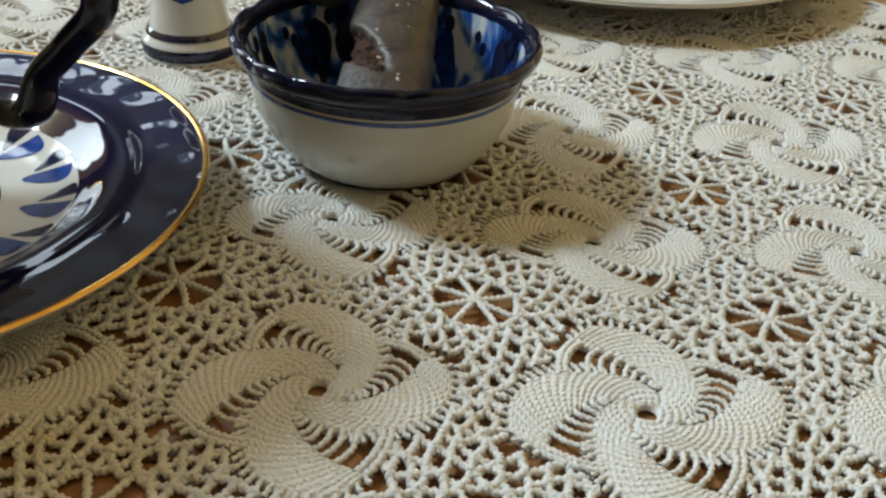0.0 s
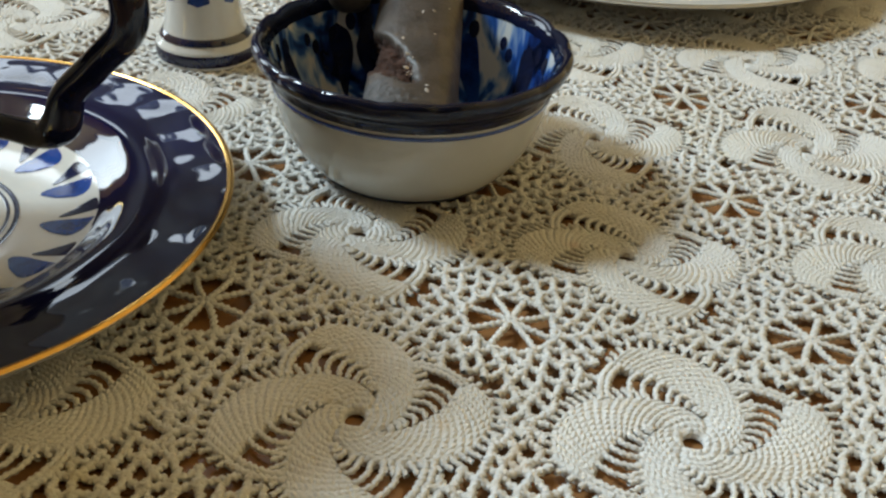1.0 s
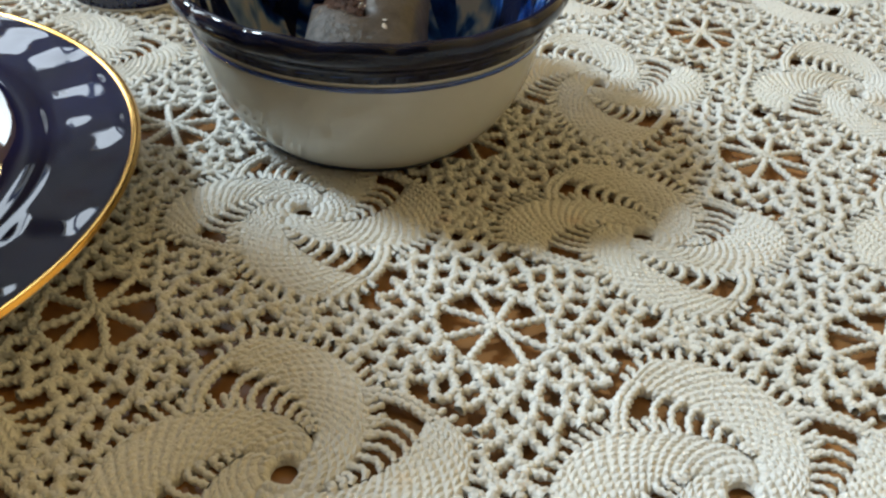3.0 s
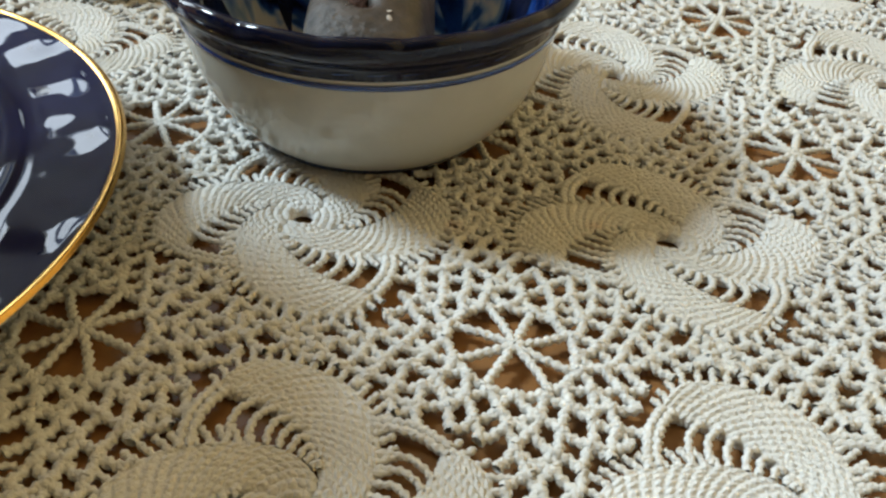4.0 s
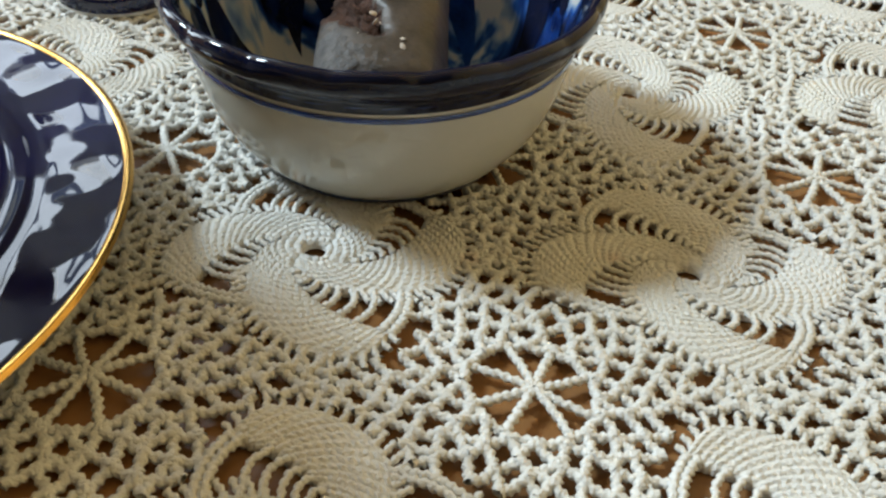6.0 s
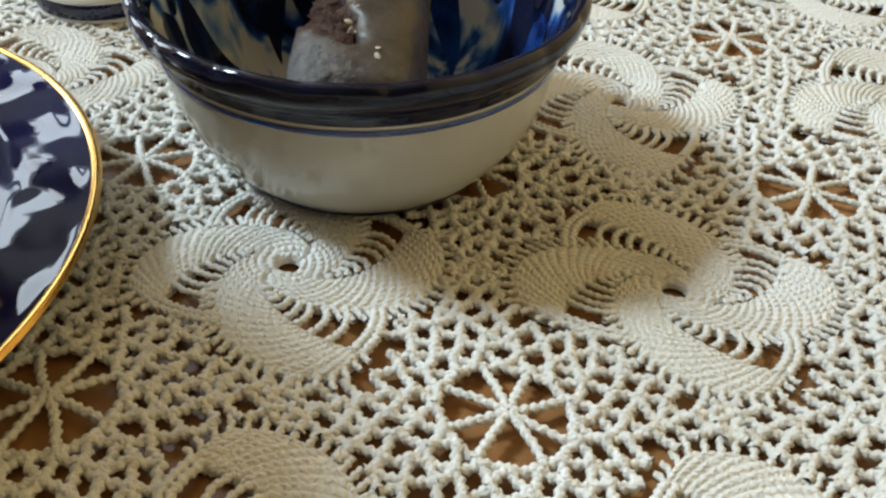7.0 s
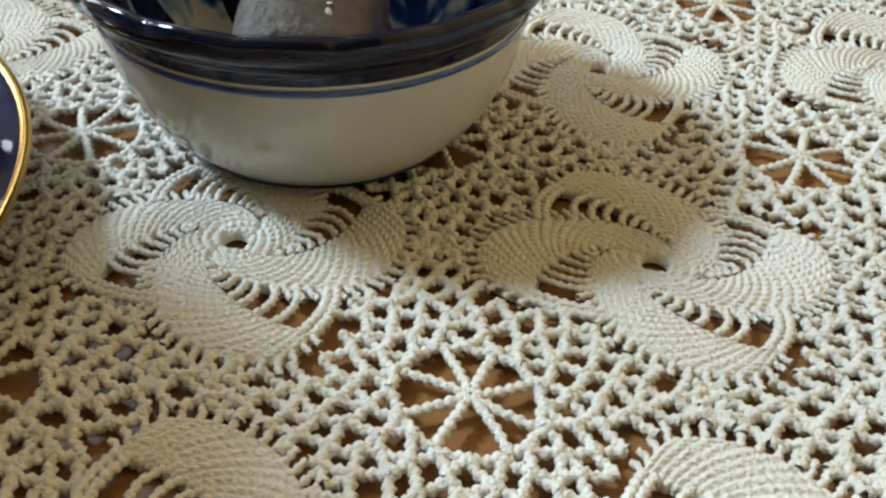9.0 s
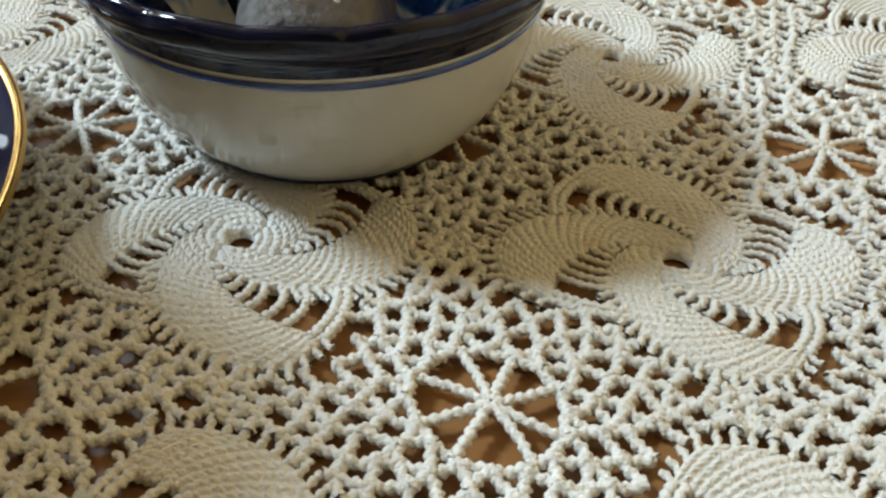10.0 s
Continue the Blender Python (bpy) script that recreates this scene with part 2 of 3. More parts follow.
# how far the cloth has been pulled out of its square grid: place, shift (millimetres)
PULLED = [(0, 0, 3.0, 2.0), (65, 0, 3.0, 0), (0, 65, -1.0, 3.0), (65, 65, -1.0, -2.0), (32, 32, 2.0, 2.0), (97, 32, 5.0, 1.2), (97, 97, 0, -4.5), (-32, 32, 0.5, 3.4), (32, 97, -1.0, 0.5)]


def pull_field():
    p = np.array(PULLED) / 1000
    k = np.exp(-((p[:, None, :2] - p[None, :, :2]) ** 2).sum(-1) / (2 * 0.045 ** 2))
    return p[:, :2], np.linalg.solve(k + 0.05 * np.eye(len(p)), p[:, 2:])


PULL_AT, PULL_BY = pull_field()


def drape(p):
    """Shifts points of the cloth, in metres: pulled threads sideways, soft waves up and down."""
    x, y = p[:, 0] / PITCH, p[:, 1] / PITCH
    q = p.copy()
    k = np.exp(-((p[:, None, :2] - PULL_AT[None]) ** 2).sum(-1) / (2 * 0.045 ** 2)) @ PULL_BY
    q[:, 0] += k[:, 0] + 0.0005 * np.sin(5.3 * y - 3.1 * x)
    q[:, 1] += k[:, 1] + 0.0005 * np.sin(4.7 * x + 3.7 * y + 1)
    q[:, 2] += 0.00025 * np.sin(2.3 * x + 1.3 * y) + 0.0003 * np.sin(6.1 * x - 4.4 * y) + 0.0002 * np.sin(9.7 * y + 8.3 * x)
    return q


class Yarn:
    """Collects tubes and sheets into one mesh; millimetres."""

    def __init__(self):
        self.v, self.f, self.n = [], [], 0

    def add(self, v, f):
        self.v.append(v)
        self.f.append(f + self.n)
        self.n += len(v)

    def chain(self, pts, rad=0.5, step=0.45, bead=1.5, sides=6, phase=0.0):
        """A crocheted chain along the points: a tube with the swell of its loops."""
        pts = np.asarray(pts, float)
        seg = np.hypot(*np.diff(pts[:, :2], axis=0).T)
        s = np.r_[0, np.cumsum(seg)]
        m = max(3, int(s[-1] / step) + 1)
        t = np.linspace(0, s[-1], m)
        c = np.stack([np.interp(t, s, pts[:, k]) for k in range(3)], 1)
        d = np.gradient(c, axis=0)
        d[:, 2] = 0
        d /= np.maximum(np.linalg.norm(d, axis=1, keepdims=True), 1e-9)
        side = np.stack([-d[:, 1], d[:, 0], 0 * t], 1)
        w = 2 * math.pi * t / bead + phase
        c = c + side * (0.07 * np.sin(w / 2))[:, None]
        c[:, 2] += 0.06 * np.cos(w)
        r = rad * (1 + 0.09 * np.cos(w))
        a = np.arange(sides) * 2 * math.pi / sides
        # two plies twist round each other
        r = r[:, None] * (1 + 0.22 * np.cos(2 * a[None] - w[:, None]))
        v = c[:, None] + r[:, :, None] * (np.cos(a)[None, :, None] * side[:, None] + np.sin(a)[None, :, None] * np.array([0, 0, 1.0]))
        i = np.arange(m - 1)[:, None] * sides
        j = np.arange(sides)[None]
        f = np.stack([i + j, i + (j + 1) % sides, i + sides + (j + 1) % sides, i + sides + j], -1).reshape(-1, 4)
        self.add(v.reshape(-1, 3), f)

    def sheet(self, g):
        a, b = g.shape[:2]
        i = np.arange(a - 1)[:, None] * b + np.arange(b - 1)[None]
        self.add(g.reshape(-1, 3), np.stack([i, i + 1, i + b + 1, i + b], -1).reshape(-1, 4))

    def build(self, name, centre, parent):
        v = np.concatenate(self.v) / 1000 + np.array([*centre, 0])
        f = np.concatenate(self.f)
        v = drape(v)
        me = bpy.data.meshes.new(name)
        me.vertices.add(len(v))
        me.vertices.foreach_set("co", v.ravel())
        me.loops.add(f.size)
        me.loops.foreach_set("vertex_index", f.ravel().astype(np.int32))
        me.polygons.add(len(f))
        me.polygons.foreach_set("loop_start", np.arange(len(f), dtype=np.int32) * 4)
        me.polygons.foreach_set("use_smooth", np.ones(len(f), bool))
        me.update(calc_edges=True)
        me.materials.append(COTTON)
        ob = new(name, me)
        ob.parent = parent
        return ob


def arm_edge(radii, angles, share):
    return np.interp(share, ARM_S, radii), np.interp(share, ARM_S, angles)


def pinwheel(centre, parent, rng, coarse):
    """Four solid arms that swirl round a small eye, with ladders of chains between them."""
    y = Yarn()
    step = 0.5 if coarse else 0.36
    nu, nv = (44, 90) if coarse else (72, 190)
    v = np.linspace(0, 1, nv)[:, None]
    u = np.r_[-0.001, np.linspace(0, 1, nu), 1.001][None]
    ri, ai = arm_edge(IN_R, IN_A, v)
    ro, ao = arm_edge(OUT_R, OUT_A, v)
    r, th = ri + (ro - ri) * u, ai + (ao - ai) * u
    mid = th[:, nu // 2], r[:, nu // 2]
    mx, my = mid[1] * np.cos(np.radians(mid[0])), mid[1] * np.sin(np.radians(mid[0]))
    along = np.r_[0, np.cumsum(np.hypot(np.diff(mx), np.diff(my)))][:, None]
    px, py = r * np.cos(np.radians(th)), r * np.sin(np.radians(th))
    across = np.concatenate([np.zeros((nv, 1)), np.cumsum(np.hypot(np.diff(px, axis=1), np.diff(py, axis=1)), axis=1)], axis=1)
    wide = across[:, -1:]
    edge = np.minimum(np.minimum(across, wide - across), along[-1] - along)
    eye = np.clip((r - 1.9) / 0.9, 0, 1)
    arms = []
    for k in range(4):
        # ribs run across the arm, each a row of knots
        row = along / 1.75 + 0.25 * np.sin(3 * u + k) + 0.03 * rng.standard_normal(v.shape)
        col = (across - wide / 2) / 1.35 + 0.5 * (np.floor(row) % 2)
        ridge = np.abs(np.sin(math.pi * row)) ** 0.8
        knot = np.abs(np.sin(math.pi * col)) ** 0.8
        z = 0.52 * ridge * (0.3 + 0.7 * knot) + 0.045 * rng.standard_normal(r.shape)
        d = np.clip(edge / 1.1, 0, 1) * eye
        z = z * (0.35 + 0.65 * d) - 0.9 * (1 - np.sqrt(1 - (1 - d) ** 2))
        # a soft swell lifts the broad end of the arm
        z = z + 0.5 * np.sin(math.pi * np.clip(across / np.maximum(wide, 0.1), 0, 1)) * v
        a = np.radians(th + 90 * k)
        knob = 0.34 * np.abs(np.sin(math.pi * row)) * (1 - np.clip(edge / 1.1, 0, 1))
        spread = knob * np.where(u < 0.5, -1, 1) / np.maximum(wide, 2)
        rr = r + (ro - ri) * spread
        aa = a + np.radians(ao - ai) * spread
        g3 = np.stack([rr * np.cos(aa), rr * np.sin(aa), z - 0.1], -1)
        g3[:, 0, 2] = g3[:, -1, 2] = g3[-1, :, 2] = g3[0, :, 2] = -1.6
        arm = Yarn()
        arm.sheet(g3)
        arms.append(arm)
        # a comb of short posts ties the arm's outer edge and its tip to the net
        comb = [arm_edge(OUT_R, OUT_A, f) + (0.9,) for f in np.linspace(0.50, 1.0, 17)]
        comb += [(24.2 + 3.8 * f, 121 - 16 * f, 0.2) for f in (0.12, 0.4, 0.7)]
        for r0, a0, lean in comb:
            q = np.linspace(-0.9, 2.6, 7)
            ang = np.radians(a0 + 90 * k) - (0.35 * lean * q - 0.05 * q * q + 0.1 * rng.standard_normal()) / r0
            rq = r0 + q * (0.95 if lean > 0.5 else 0.7)
            y.chain(np.stack([rq * np.cos(ang), rq * np.sin(ang), -0.15 + 0 * q], 1), 0.55, step, 1.3, 8, rng.random() * 6)
        # the ladder of chains across the gap, closed by a thick double chain
        rungs = [7.4, 8.7, 10.2, 11.9, 13.8, 15.8, 17.8, 19.7, 22.9, 24.0]
        for n, r0 in enumerate(rungs):
            r0 = r0 + 0.15 * rng.standard_normal()
            r1 = float(np.interp(r0, [7, 10, 14.5, 19, 21, 24], [7.0, 8.6, 11.0, 14.2, 16.6, 19.2]))
            a0, a1 = float(np.interp(r0, IN_R, IN_A)), float(np.interp(r1, OUT_R, OUT_A)) + 90
            q = np.linspace(-0.08, 1.08, 13)
            rq = r0 + (r1 - r0) * q + (0.9 if n < 8 else 0.3) * np.sin(math.pi * np.clip(q, 0, 1))
            ang = np.radians(a0 + (a1 - a0) * q + 90 * k)
            y.chain(np.stack([rq * np.cos(ang), rq * np.sin(ang), -0.15 + 0.3 * np.sin(math.pi * np.clip(q, 0, 1))], 1), 0.56 if n < 8 else 0.72, step, 1.35, 8, rng.random() * 6)
    ob = y.build("pinwheel_motif", centre, parent)
    tagged(ob, kind="stuff")
    for arm in arms:
        arm.build("crocheted_arm", centre, ob)


def star(centre, parent, rng, coarse):
    """An eight-spoked star in a net of chain loops that fills the space between four pinwheels."""
    y = Yarn()
    step = 0.62 if coarse else 0.34
    turn = math.radians(18)
    spokes = []
    for k in range(8):
        a = turn + k * math.pi / 4 + 0.06 * rng.standard_normal()
        q = np.linspace(0.02, 1, 7) * 10.5
        bow = 0.25 * rng.standard_normal() * np.sin(q / 3)
        sp = Yarn()
        sp.chain(np.stack([q * np.cos(a) - bow * np.sin(a), q * np.sin(a) + bow * np.cos(a), 0.25 - 0.45 * q / 10.5], 1), 0.72, step, 1.6, 8, rng.random() * 6)
        spokes.append(sp)
    y.chain([(0.8 * math.cos(b), 0.8 * math.sin(b), 0.1) for b in np.linspace(0, 2 * math.pi, 9)], 0.55, step, 1.2)
    rings = [(10.4, 16), (13.9, 16), (17.3, 24), (20.7, 24), (24.1, 36), (27.5, 36), (30.9, 48), (34.3, 48), (37.7, 48), (41.1, 60)]
    nodes = []
    for i, (r, n) in enumerate(rings):
        off = turn + (math.pi / n if i % 2 else 0)
        a = off + np.arange(n) * 2 * math.pi / n + 0.018 * rng.standard_normal(n)
        rr = r + 0.22 * rng.standard_normal(n)
        nodes.append(np.stack([rr * np.cos(a), rr * np.sin(a)], 1))
    half = PITCH * 500

    def free(p):
        """Whether the place p, from the star's centre, belongs to this star's net."""
        if max(abs(p[0]), abs(p[1])) > half + 0.4:
            return False
        cx, cy = math.copysign(half, p[0]), math.copysign(half, p[1])
        dx, dy = p[0] - cx, p[1] - cy
        return math.hypot(dx, dy) > rim_of_motif(math.degrees(math.atan2(dy, dx))) + 1.5

    def link(a, b, bulge):
        if not (free(a) and free(b)):
            m = (a + b) / 2
            if not (free(m) and (free(a) or free(b))):
                return
        q = np.linspace(0, 1, 8)[:, None]
        p = a + (b - a) * q
        d = b - a
        p = p + np.array([-d[1], d[0]]) * (bulge + 0.05 * rng.standard_normal()) * np.sin(q * math.pi)
        y.chain(np.c_[p, -0.25 + 0.12 * rng.standard_normal() + 0.25 * np.cos(2 * math.pi * q)], 0.82, step, 1.4, 8, rng.random() * 6)

    n0 = nodes[0]
    for i in range(len(n0)):
        link(n0[i], n0[(i + 1) % len(n0)], 0.05)
    for a, b in zip(nodes, nodes[1:]):
        for p in b:
            d = np.hypot(*(a - p).T)
            i, j = np.argsort(d)[:2]
            link(a[i], p, 0.07)
            link(a[j], p, -0.07)
    ob = y.build("star_motif", centre, parent)
    tagged(ob, kind="stuff")
    for sp in spokes:
        sp.build("spoke", centre, ob)


def tablecloth():
    cloth = empty("tablecloth", pose(0, 0, 0), "cream crocheted lace tablecloth of pinwheels and stars spread over the table", "tablecloth")
    rng = np.random.default_rng(4)
    for j in range(-1, 7):
        for i in range(-3, 4):
            far = j >= 3 or i >= 3 or i <= -2
            pinwheel((i * PITCH, j * PITCH), cloth, rng, far)
            if i < 3:
                star(((i + 0.5) * PITCH, (j + 0.5) * PITCH), cloth, rng, far)


# ---- painted strokes on turned porcelain ----
def at_profile(prof, t):
    """The point at the share t of a profile's length."""
    p = np.array(prof)
    s = np.r_[0, np.cumsum(np.hypot(*np.diff(p, axis=0).T))]
    return np.interp(t * s[-1], s, p[:, 0]), np.interp(t * s[-1], s, p[:, 1])


def stroke(prof, a0, t0, a1, t1, width, lift, curl=0.0, blunt=0.5):
    """A brush stroke, a leaf-shaped skin just above the glaze, between two places (angle, share of the profile)."""
    bm = bmesh.new()
    n, m = 12, 5
    rows = []
    for i in range(n + 1):
        f = i / n
        w = width * (math.sin(math.pi * min(1, max(0, f)) ** blunt) + 0.03)
        a = a0 + (a1 - a0) * f + curl * math.sin(math.pi * f)
        t = t0 + (t1 - t0) * f
        row = []
        for j in range(m):
            k = (j / (m - 1) - 0.5) * w
            da, dt = a1 - a0 or 1e-6, t1 - t0
            ln = math.hypot(da, dt)
            r, z = at_profile(prof, min(0.999, max(0.001, t + k * da / ln)))
            aa = a - k * dt / ln
            row.append(bm.verts.new(((r + lift) * math.cos(aa), (r + lift) * math.sin(aa), z + abs(lift) * 0.5)))
        rows.append(row)
    for p, q in zip(rows, rows[1:]):
        for j in range(m - 1):
            bm.faces.new((p[j], p[j + 1], q[j + 1], q[j]))
    bmesh.ops.recalc_face_normals(bm, faces=bm.faces)
    return bm


def dot(prof, a, t, radius, lift):
    """A round dab of paint."""
    bm = bmesh.new()
    r0, _ = at_profile(prof, t)
    vs = []
    for i in range(16):
        b = 2 * math.pi * i / 16
        r, z = at_profile(prof, min(0.999, max(0.001, t + radius * 28 * math.sin(b))))
        aa = a + radius / r0 * math.cos(b)
        vs.append(bm.verts.new(((r + lift) * math.cos(aa), (r + lift) * math.sin(aa), z)))
    bm.faces.new(vs)
    return bm


# ---- bowl ----
def bowl():
    b = empty("bowl", pose(0.0096, 0.1060, 0.0004), "small white porcelain bowl with dark blue scalloped rim", "bowl")

    def wave(a, r, z):
        k = max(0.0, (z - 0.0275) / 0.009)
        return r + 0.0007 * k * abs(math.sin(a * 9)) ** 0.7, z + 0.0007 * k * abs(math.sin(a * 9)) ** 0.7

    outer = [(0.0008, 0.0016), (0.019, 0.0016), (0.0220, 0.0014), (0.0230, 0.0), (0.0246, 0.0002), (0.0258, 0.0016), (0.0295, 0.0054), (0.0328, 0.0104), (0.0351, 0.0160), (0.0365, 0.0215), (0.0374, 0.0268)]
    inner = smooth_profile([(0.0374, 0.0320), (0.0362, 0.0270), (0.0345, 0.0195), (0.0320, 0.0120), (0.0268, 0.0068), (0.0180, 0.0044), (0.0008, 0.0036)], 6)
    part("body", lathe(smooth_profile(outer, 6), 144), SHADED_CREAM_GLAZE, b, "cream white glazed outside, darkened for its shaded front")
    part("inside", lathe(inner, 144), WASH, b, "white glazed inside with washes of dark blue painting")
    rim = [(0.0373, 0.0266), (0.0376, 0.0276), (0.0382, 0.0292), (0.0394, 0.0304), (0.0408, 0.0318), (0.0414, 0.0335), (0.0411, 0.0350), (0.0400, 0.0357), (0.0387, 0.0350), (0.0377, 0.0334), (0.0372, 0.0318)]
    part("rim", lathe(smooth_profile(rim, 5), 216, wave), COBALT, b, "dark blue scalloped glazed rim")
    part("blue_line", lathe([(0.0371, 0.0248), (0.03745, 0.0251), (0.03755, 0.0256), (0.0375, 0.0261)], 144), PAINT, b)
    part("foot_line", lathe([(0.0246, 0.0002), (0.0261, 0.0014), (0.0267, 0.0022), (0.0264, 0.0024)], 144), COBALT, b)
    rng = random.Random(7)
    for k in range(7):
        a = 0.30 + k * 2 * math.pi / 7
        # leaves off the right side take ink: darker painting plus the shade there
        leaf = PAINT if math.cos(a) > 0.1 else INK
        for da, t, r in ((-0.12, 0.085, 0.0017), (0.03, 0.075, 0.0017), (0.40, 0.16, 0.0014), (0.48, 0.11, 0.0013)):
            part("painted_dot", dot(inner, a + da, t, r, -0.00018), INK, b)
        part("painted_leaf", stroke(inner, a - 0.05, 0.12, a - 0.42, 0.56, 0.20, -0.00012, 0.06), leaf, b, "cobalt brush stroke")
        part("painted_leaf", stroke(inner, a + 0.16, 0.07, a + 0.22, 0.50, 0.22, -0.00013, -0.05), INK, b, "dark blue brush stroke")
    # a band of dashes under the rim outside
    for k in range(40):
        a = 2 * math.pi * (k + 0.3 * rng.random()) / 40
        part("painted_dash", stroke([(0.0376, 0.0275), (0.0383, 0.0293)], a, 0.35, a + 0.10, 0.5, 0.05, 0.00022), PAINT, b)


bowl()


# ---- sweets in the bowl ----
def chocolate_bar(label, a, b, rx, rz, bite, seed):
    """A glazed bar from a to b: rounded oblong section, chipped glaze, a bitten side that bares the crumb."""
    ob = empty("chocolate_bar", Matrix.Translation(a), label, "chocolate bar", "sweets in the bowl")
    axis = Vector(b) - Vector(a)
    ln = axis.length
    t = axis.normalized()
    side = t.cross(Vector((0, 0, 1))).normalized()
    up = side.cross(t)
    n, m = 72, 90
    noise.seed_set(seed)
    bm = bmesh.new()
    rows, raw = [], []
    for i in range(m + 1):
        f = i / m
        d = f * ln
        end = min(d, ln - d) / 0.0055
        k = math.sqrt(max(0.0, 1 - (1 - min(1, end)) ** 2.4)) * 0.97 + 0.03
        row, hold = [], []
        for j in range(n):
            w = 2 * math.pi * j / n
            c, s_ = math.cos(w), math.sin(w)
            sq = (abs(c) ** 2.8 + abs(s_) ** 2.8) ** (-1 / 2.8)
            x, y = rx * k * c * sq, rz * k * s_ * sq
            p = side * x + up * y + t * d
            g = 1 + 0.018 * noise.noise(p * 160) + 0.008 * noise.noise(p * 600)
            bitten = 0.0
            if bite:
                along = (d - bite[0]) / bite[1]
                wrap = ((w - bite[2] - 1.1 * along + math.pi) % (2 * math.pi) - math.pi) / bite[3]
                q = along * along + wrap * wrap + 0.25 * noise.noise(p * 300)
                if q < 1:
                    bitten = min(1.0, (1 - q) * 4)
                    g -= 0.26 * min(1, (1 - q) * 2.2) + bitten * (0.22 * noise.noise(p * 700) + 0.14 * noise.noise(p * 1500))
            p = side * x * g + up * y * g + t * d
            row.append(bm.verts.new(p))
            hold.append(bitten)
        rows.append(row)
        raw.append(hold)
    for i in range(m):
        for j in range(n):
            face = bm.faces.new((rows[i][j], rows[i][(j + 1) % n], rows[i + 1][(j + 1) % n], rows[i + 1][j]))
            if raw[i][j] + raw[i + 1][j] > 0.6:
                face.material_index = 1
            elif bite and i < 24 and 0.62 * n > j > 0.2 * n and i < 22 - abs(j - 0.42 * n) * 1.2 + 4 * noise.noise(rows[i][j].co * 500):
                face.material_index = 2
    bm.faces.new(rows[0][::-1])
    bm.faces.new(rows[-1])
    bmesh.ops.recalc_face_normals(bm, faces=bm.faces)
    body = part("bar", bm, CHOC, ob)
    body.data.materials.append(CRUMB)
    body.data.materials.append(BLOOM)
    # pale flakes stuck on the glaze
    rng = random.Random(seed)
    for _ in range(16 if bite else 4):
        w, d = rng.uniform(0.9, 2.0), rng.uniform(0.1, 0.75) * ln
        c, s_ = math.cos(w), math.sin(w)
        sq = (abs(c) ** 2.8 + abs(s_) ** 2.8) ** (-1 / 2.8)
        p = side * rx * c * sq + up * rz * s_ * sq + t * d
        fm = bmesh.new()
        bmesh.ops.create_icosphere(fm, subdivisions=1, radius=1)
        sz = rng.uniform(0.00018, 0.0006)
        bmesh.ops.transform(fm, verts=fm.verts, matrix=Matrix.LocRotScale(p, Euler((rng.random(), rng.random(), rng.random() * 6)), (sz * 1.6, sz, sz * 0.4)))
        part("flake", fm, CRUMB_PALE, ob, smooth=False)
    return ob


chocolate_bar("dark chocolate glazed bar with one bitten crumbly side", (0.0092, 0.0782, 0.0180), (0.0112, 0.1510, 0.0340), 0.0122, 0.0122, (0.031, 0.020, 2.62, 0.56), 3)
chocolate_bar("dark chocolate glazed bar leaning on the bowl's rim", (-0.0085, 0.1270, 0.0350), (-0.0115, 0.1440, 0.0570), 0.0062, 0.0066, None, 5)


